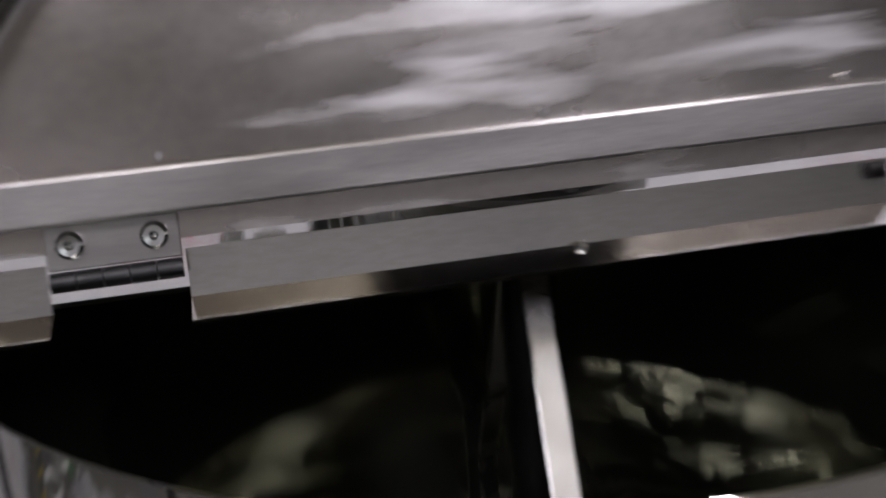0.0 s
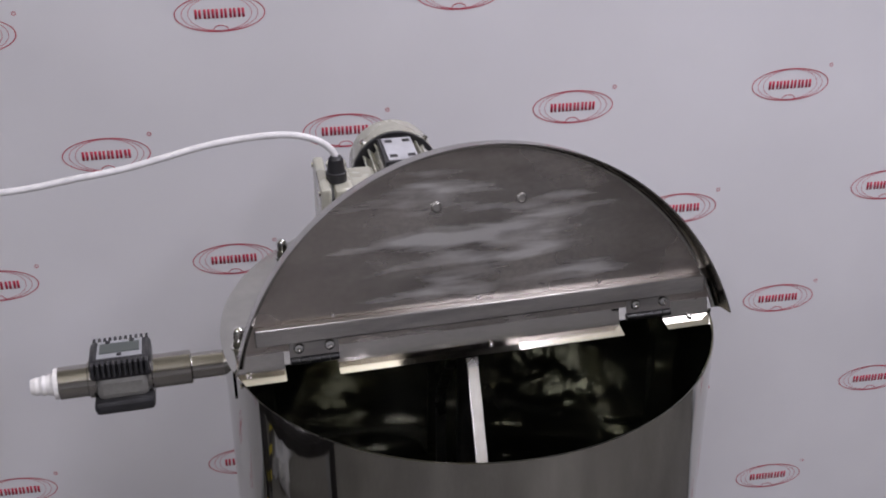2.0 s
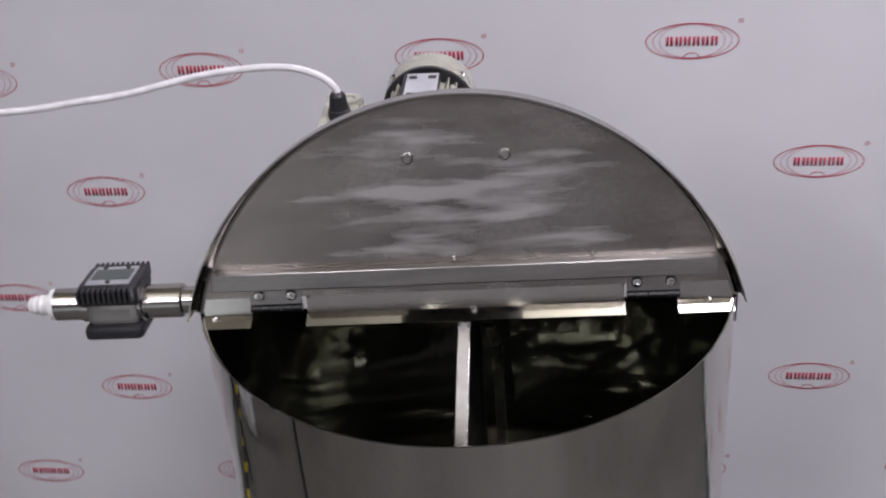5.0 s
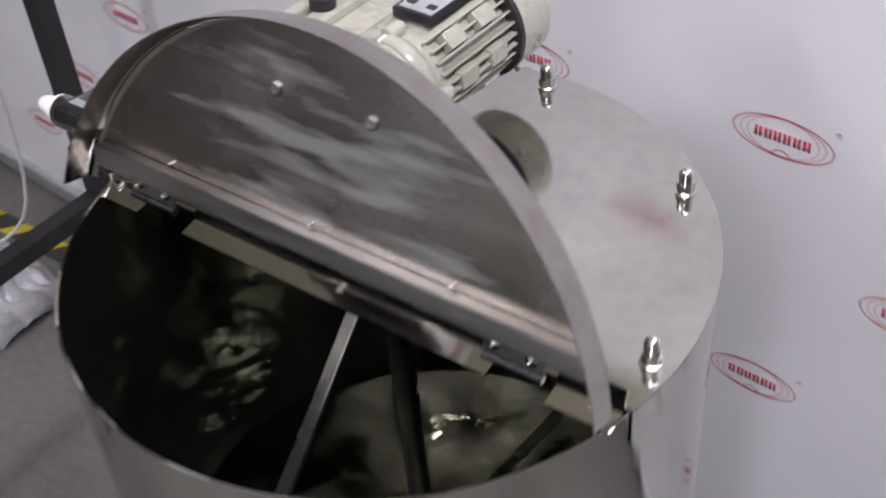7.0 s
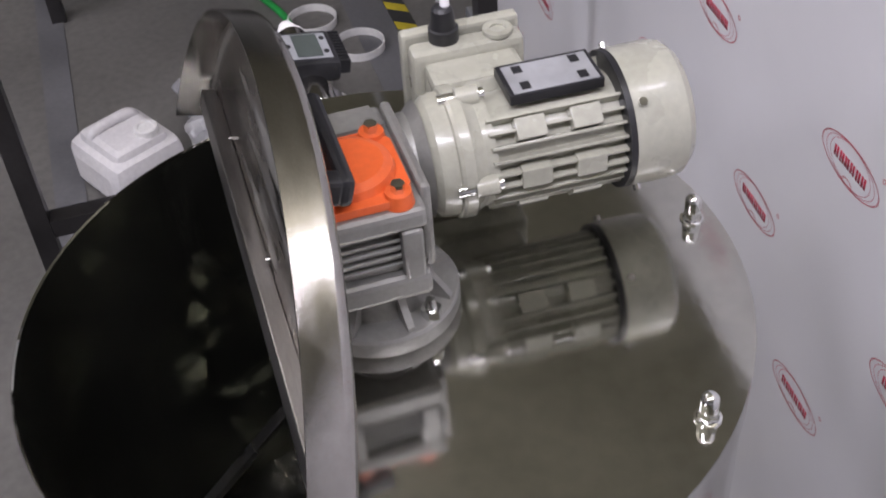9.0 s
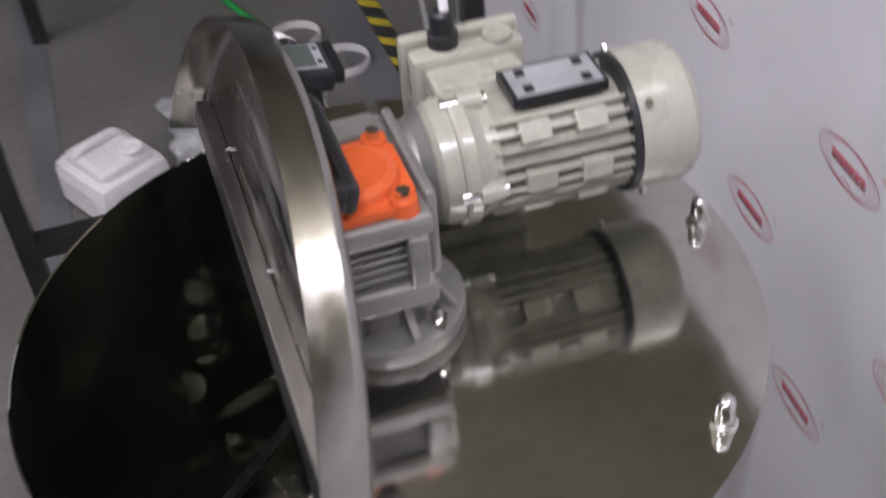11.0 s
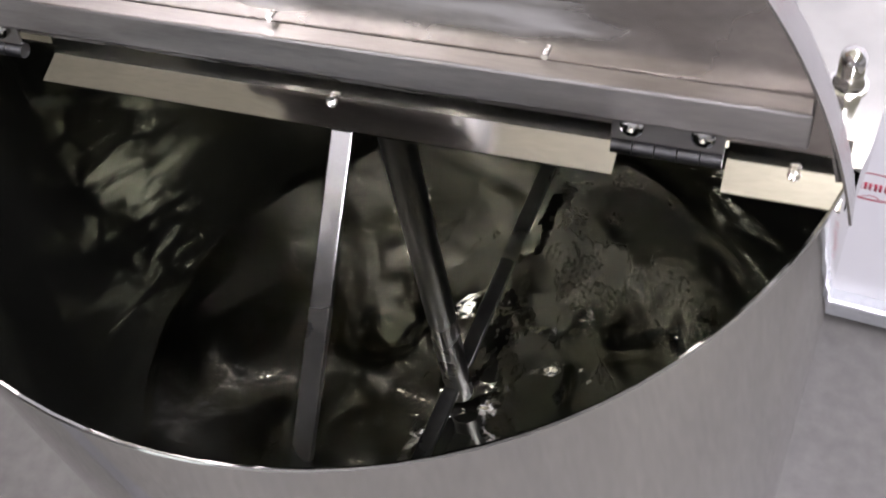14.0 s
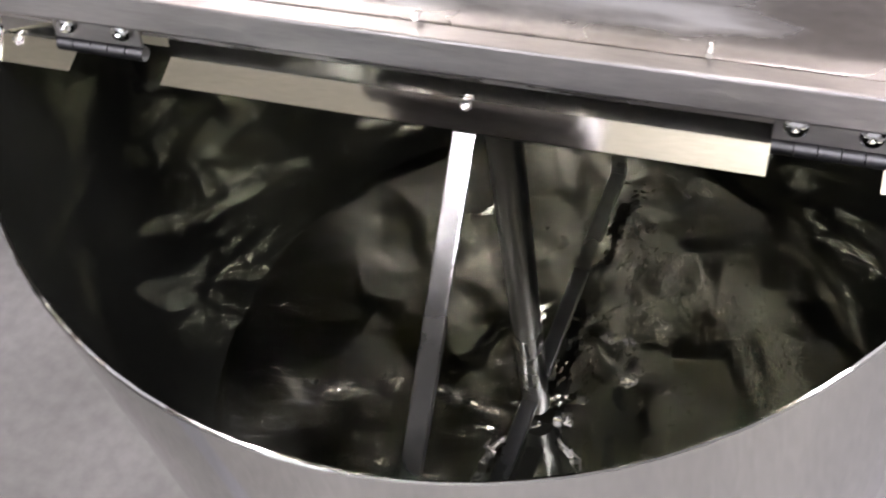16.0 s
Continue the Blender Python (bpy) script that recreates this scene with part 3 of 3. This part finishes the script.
frame_plate = part("plate_frame", bm, "black", gm, "black plate surround", MM)
bm = bmesh.new()
box(bm, (0.002, 0.0582, 0.160), (0.040, 0.0012, 0.074), 0.0003)
part("name_plate", bm, "silver", frame_plate, "silver name plate", MM)
for z in (0.135, 0.185):
    for x in (-0.010, 0.014):
        bm = bmesh.new()
        box(bm, (x, 0.0592, z), (0.010, 0.0006, 0.008), 0.0)
        part("printed_bar", bm, "black", frame_plate, "", MM)
# terminal box on the side away from the fixed cover's nuts
bm = bmesh.new()
box(bm, (0.060, 0.006, 0.112), (0.040, 0.070, 0.085), 0.006)
box(bm, (0.088, 0.006, 0.112), (0.026, 0.088, 0.104), 0.007)
tb = part("terminal_box", bm, "cream", gm, "cream terminal box", MM)
bm = bmesh.new()
box(bm, (0.112, 0.006, 0.112), (0.014, 0.096, 0.110), 0.004)
part("box_lid", bm, "cream", tb, "", MM)
for y in (-0.034, 0.046):
    for z in (0.066, 0.158):
        bm = bmesh.new()
        rod(bm, (0.117, y, z), (0.1215, y, z), 0.0035, 12)
        part("lid_screw", bm, "chrome", tb, "", MM)
bm = bmesh.new()
lathe(bm, [(0.0135, 0.0), (0.0135, 0.004), (0.007, 0.004), (0.007, 0.002), (0.0004, 0.002)], 24, m=Matrix.Translation((0.090, 0.050, 0.142)) @ Matrix.Rotation(radians(-90), 4, "X"))
part("blind_plug", bm, "cream", tb, "", MM)
gl = Matrix.Translation((0.095, 0.050, 0.094)) @ Matrix.Rotation(radians(-90), 4, "X")
bm = bmesh.new()
lathe(bm, [(0.0005, 0.0), (0.0135, 0.0), (0.0135, 0.012), (0.0115, 0.013), (0.0095, 0.030), (0.007, 0.033), (0.0004, 0.033)], 24, m=gl)
part("cable_gland", bm, "black", tb, "black cable gland", MM)

cb = thing("power_cable", (-0.137, 0.108, RIM + 0.17), "white power cable running from the motor's terminal box", "cable")
bm = bmesh.new()
sweep(bm, [(-0.137, 0.109, 0.165), (-0.143, 0.110, 0.186), (-0.165, 0.113, 0.202), (-0.208, 0.117, 0.210), (-0.288, 0.12, 0.204), (-0.388, 0.12, 0.184), (-0.485, 0.12, 0.172), (-0.75, 0.15, 0.12), (-1.2, 0.35, -0.2), (-1.6, 0.5, -1.0), (-2.0, 0.35, -1.193), (-2.6, 0.1, -1.193)], 0.0042)
part("sheath", bm, "cable", cb, "", UP)

# ---- flow meter on the filling pipe ----
fm = thing("flow_meter", (-0.42, 0.0, RIM - 0.036), "black digital flow meter on a short steel pipe", "flow meter")
FM = UP @ Matrix.Translation((-0.42, 0.022, -0.041)) @ Matrix.Rotation(radians(-9), 4, "X")


def along(bm, prof, seg=28):
    lathe(bm, [(r, z) for r, z in prof], seg, m=Matrix.Rotation(radians(90), 4, "Y"))


bm = bmesh.new()
along(bm, [(0.0005, 0.030), (0.0235, 0.030), (0.0235, 0.034), (0.0205, 0.035), (0.0205, 0.080), (0.0195, 0.081), (0.0160, 0.082), (0.0160, 0.128), (0.0004, 0.128)])
part("inlet_pipe", bm, "brushed", fm, "", FM)
bm = bmesh.new()
along(bm, [(0.0005, -0.074), (0.0185, -0.074), (0.0195, -0.073), (0.0195, -0.040), (0.022, -0.039), (0.022, -0.030), (0.0005, -0.030)])
part("outlet_pipe", bm, "brushed", fm, "", FM)
bm = bmesh.new()
along(bm, [(0.0005, -0.106), (0.009, -0.106), (0.011, -0.100), (0.0105, -0.096), (0.0125, -0.092), (0.0115, -0.088), (0.013, -0.083), (0.013, -0.079), (0.0185, -0.079), (0.0185, -0.0735), (0.0005, -0.0735)])
part("hose_barb", bm, "whitepl", fm, "white plastic hose barb", FM)
bm = bmesh.new()
box(bm, (0, 0, 0.022), (0.072, 0.066, 0.026), 0.006)
box(bm, (0, 0, -0.026), (0.070, 0.066, 0.018), 0.006)
casing = part("casing", bm, "black", fm, "", FM)
bm = bmesh.new()
box(bm, (0, 0, 0), (0.0032, 0.0125, 0.016), 0.0006)
RIB = mesh_of("rib", bm, "black")
for k in range(11):
    for sy in (-1, 1):
        piece("rib", RIB, casing, FM @ Matrix.Translation((-0.031 + 0.0062 * k, sy * 0.0365, 0.026)))
bm = bmesh.new()
box(bm, (0, 0, -0.004), (0.062, 0.052, 0.030), 0.008)
part("body", bm, "alu", fm, "", FM)
bm = bmesh.new()
box(bm, (0, 0, 0.0352), (0.052, 0.050, 0.0016), 0.0004)
face = part("face_plate", bm, "label", fm, "silver face plate", FM)
bm = bmesh.new()
box(bm, (0, 0.001, 0.0364), (0.046, 0.028, 0.0012), 0.0003)
part("display", bm, "lcd", face, "grey display", FM)
for x, y in ((-0.014, 0.020), (0.014, 0.020), (0.0, -0.020)):
    bm = bmesh.new()
    rod(bm, (x, y, 0.035), (x, y, 0.0374), 0.003, 12)
    part("button", bm, "black", face, "", FM)

# ---- around the tank ----
st = thing("steel_frame", (-0.9, 0.2, 0), "black square-tube steel frame standing on the floor", "steel frame")
for nm, a, b in (("upright", (-1.23, 0.49, 0), (-1.23, 0.49, 1.9)), ("upright", (-1.23, -0.43, 0), (-1.23, -0.43, 1.9)), ("crossbar", (-1.23, -0.41, 0.42), (-1.23, 0.47, 0.42))):
    bm = bmesh.new()
    bar(bm, a, b, 0.04, 0.04, (1, 0, 0))
    part(nm, bm, "iron", st)

tape = thing("hazard_tape", (-1.5, 0.6, 0), "black and yellow striped hazard tape on the floor", "floor tape")
bm = bmesh.new()
box(bm, (-2.0, 0.59, 0.002), (3.6, 0.06, 0.002))
part("tape_strip", bm, "tape", tape)
bm = bmesh.new()
prism(bm, [(-0.045, -0.029), (0.0, -0.029), (0.045, 0.029), (0.0, 0.029)], 0.0, 0.0012)
YM = mesh_of("yellow_stripe", bm, "yellow")
for k in range(28):
    piece("yellow_stripe", YM, tape, Matrix.Translation((-3.7 + 0.125 * k, 0.59, 0.0034)))
bm = bmesh.new()
box(bm, (-2.6, -0.44, 0.0025), (4.6, 0.08, 0.003))
solid("floor_marking", bm, "lane", "dark grey painted line on the concrete floor", "floor marking")

can = thing("canister", (-1.88, -0.27, 0), "white plastic jerrycan standing on the floor", "canister")
CM = Matrix.Translation((-1.88, -0.27, 0)) @ Matrix.Rotation(radians(28), 4, "Z") @ Matrix.Diagonal((0.86, 0.86, 0.86, 1))
bm = bmesh.new()
box(bm, (0, 0, 0.085), (0.28, 0.25, 0.17), 0.045)
box(bm, (0, 0, 0.165), (0.215, 0.185, 0.05), 0.024)
part("body", bm, "can", can, "", CM)
bm = bmesh.new()
lathe(bm, [(0.0005, 0.185), (0.036, 0.185), (0.036, 0.205), (0.033, 0.208), (0.024, 0.208), (0.022, 0.204), (0.0005, 0.204)], 28, m=Matrix.Translation((0.062, 0.045, 0)))
part("cap", bm, "whitepl", can, "", CM)
bm = bmesh.new()
sweep(bm, [(-0.045, 0.072, 0.180), (-0.045, 0.060, 0.196), (-0.045, 0.02, 0.202), (-0.045, -0.03, 0.202), (-0.045, -0.066, 0.196), (-0.045, -0.078, 0.180)], 0.016)
part("handle", bm, "can", can, "", CM)
for rx, ry, rr in ((-2.46, 0.33, 0.075), (-2.27, 0.43, 0.075)):
    bm = bmesh.new()
    lathe(bm, [(rr, 0.0), (rr, 0.024), (rr - 0.004, 0.024), (rr - 0.004, 0.0), (rr, 0.0)], 36, m=Matrix.Translation((rx, ry, 0.001)))
    solid("packing_ring", bm, "whitepl", "white plastic strapping ring lying on the floor", "strap ring", "", (rx, ry, 0))
bm = bmesh.new()
sweep(bm, [(-1.9, 0.10, 0.012), (-2.2, 0.16, 0.012), (-2.45, 0.26, 0.012), (-2.75, 0.18, 0.012), (-3.2, 0.05, 0.012)], 0.011)
solid("garden_hose", bm, "green", "bright green hose running along the floor", "hose", "", (-1.8, 0.15, 0))
tb2 = thing("work_table", (-3.0, 0.0, 0), "dark steel work table standing on the floor", "table")
for x, y in ((-2.79, -0.41), (-2.79, 0.42), (-3.5, -0.41), (-3.5, 0.42)):
    bm = bmesh.new()
    bar(bm, (x, y, 0), (x, y, 0.72), 0.045, 0.045, (1, 0, 0))
    part("leg", bm, "iron", tb2)
bm = bmesh.new()
box(bm, (-3.15, 0.0, 0.74), (0.85, 1.0, 0.04), 0.004)
part("tabletop", bm, "iron", tb2)
bm = bmesh.new()
box(bm, (-2.75, 0.50, 0.0012), (2.1, 0.12, 0.001))
solid("floor_band", bm, "lane", "dark grey painted band on the concrete floor", "floor marking")


def crumpled(name, cx, cy, w, d, h, seed, label):
    """A loose sheet of plastic film, pushed into folds, lying on the floor."""
    bm = bmesh.new()
    n = 26
    grid = []
    for i in range(n + 1):
        row = []
        for j in range(n + 1):
            u, v = i / n * 2 - 1, j / n * 2 - 1
            edge = max(0.0, 1 - (u * u + v * v) * 0.72)
            k = abs(noise.noise((u * 2.3 + seed, v * 2.3, 0.3))) + 0.5 * abs(noise.noise((u * 5.5, v * 5.5 + seed, 1.7)))
            row.append(bm.verts.new((cx + u * w / 2 + 0.04 * noise.noise((u * 3, v * 3, seed)), cy + v * d / 2 + 0.04 * noise.noise((v * 3, u * 3, seed + 5)), 0.004 + h * edge * (0.25 + k))))
        grid.append(row)
    for i in range(n):
        for j in range(n):
            bm.faces.new((grid[i][j], grid[i + 1][j], grid[i + 1][j + 1], grid[i][j + 1]))
    ob = solid(name, bm, "film", label, "plastic film", "", (cx, cy, 0))
    md = ob.modifiers.new("thickness", "SOLIDIFY")
    md.thickness = 0.001
    return ob


crumpled("plastic_film", -2.05, 0.10, 0.50, 0.42, 0.14, 3, "crumpled clear plastic film lying on the floor")
crumpled("plastic_film", -1.72, 0.38, 0.45, 0.30, 0.10, 11, "crumpled clear plastic film beside the hazard tape")
bm = bmesh.new()
sweep(bm, [(-3.35, -0.35, 0.006), (-3.1, -0.22, 0.006), (-2.98, -0.12, 0.006), (-2.92, 0.0, 0.006), (-3.05, 0.10, 0.006), (-3.4, 0.15, 0.006)], 0.006)
solid("white_cord", bm, "cable", "thin white cord lying on the floor under the table", "cord", "", (-3.0, 0.0, 0))
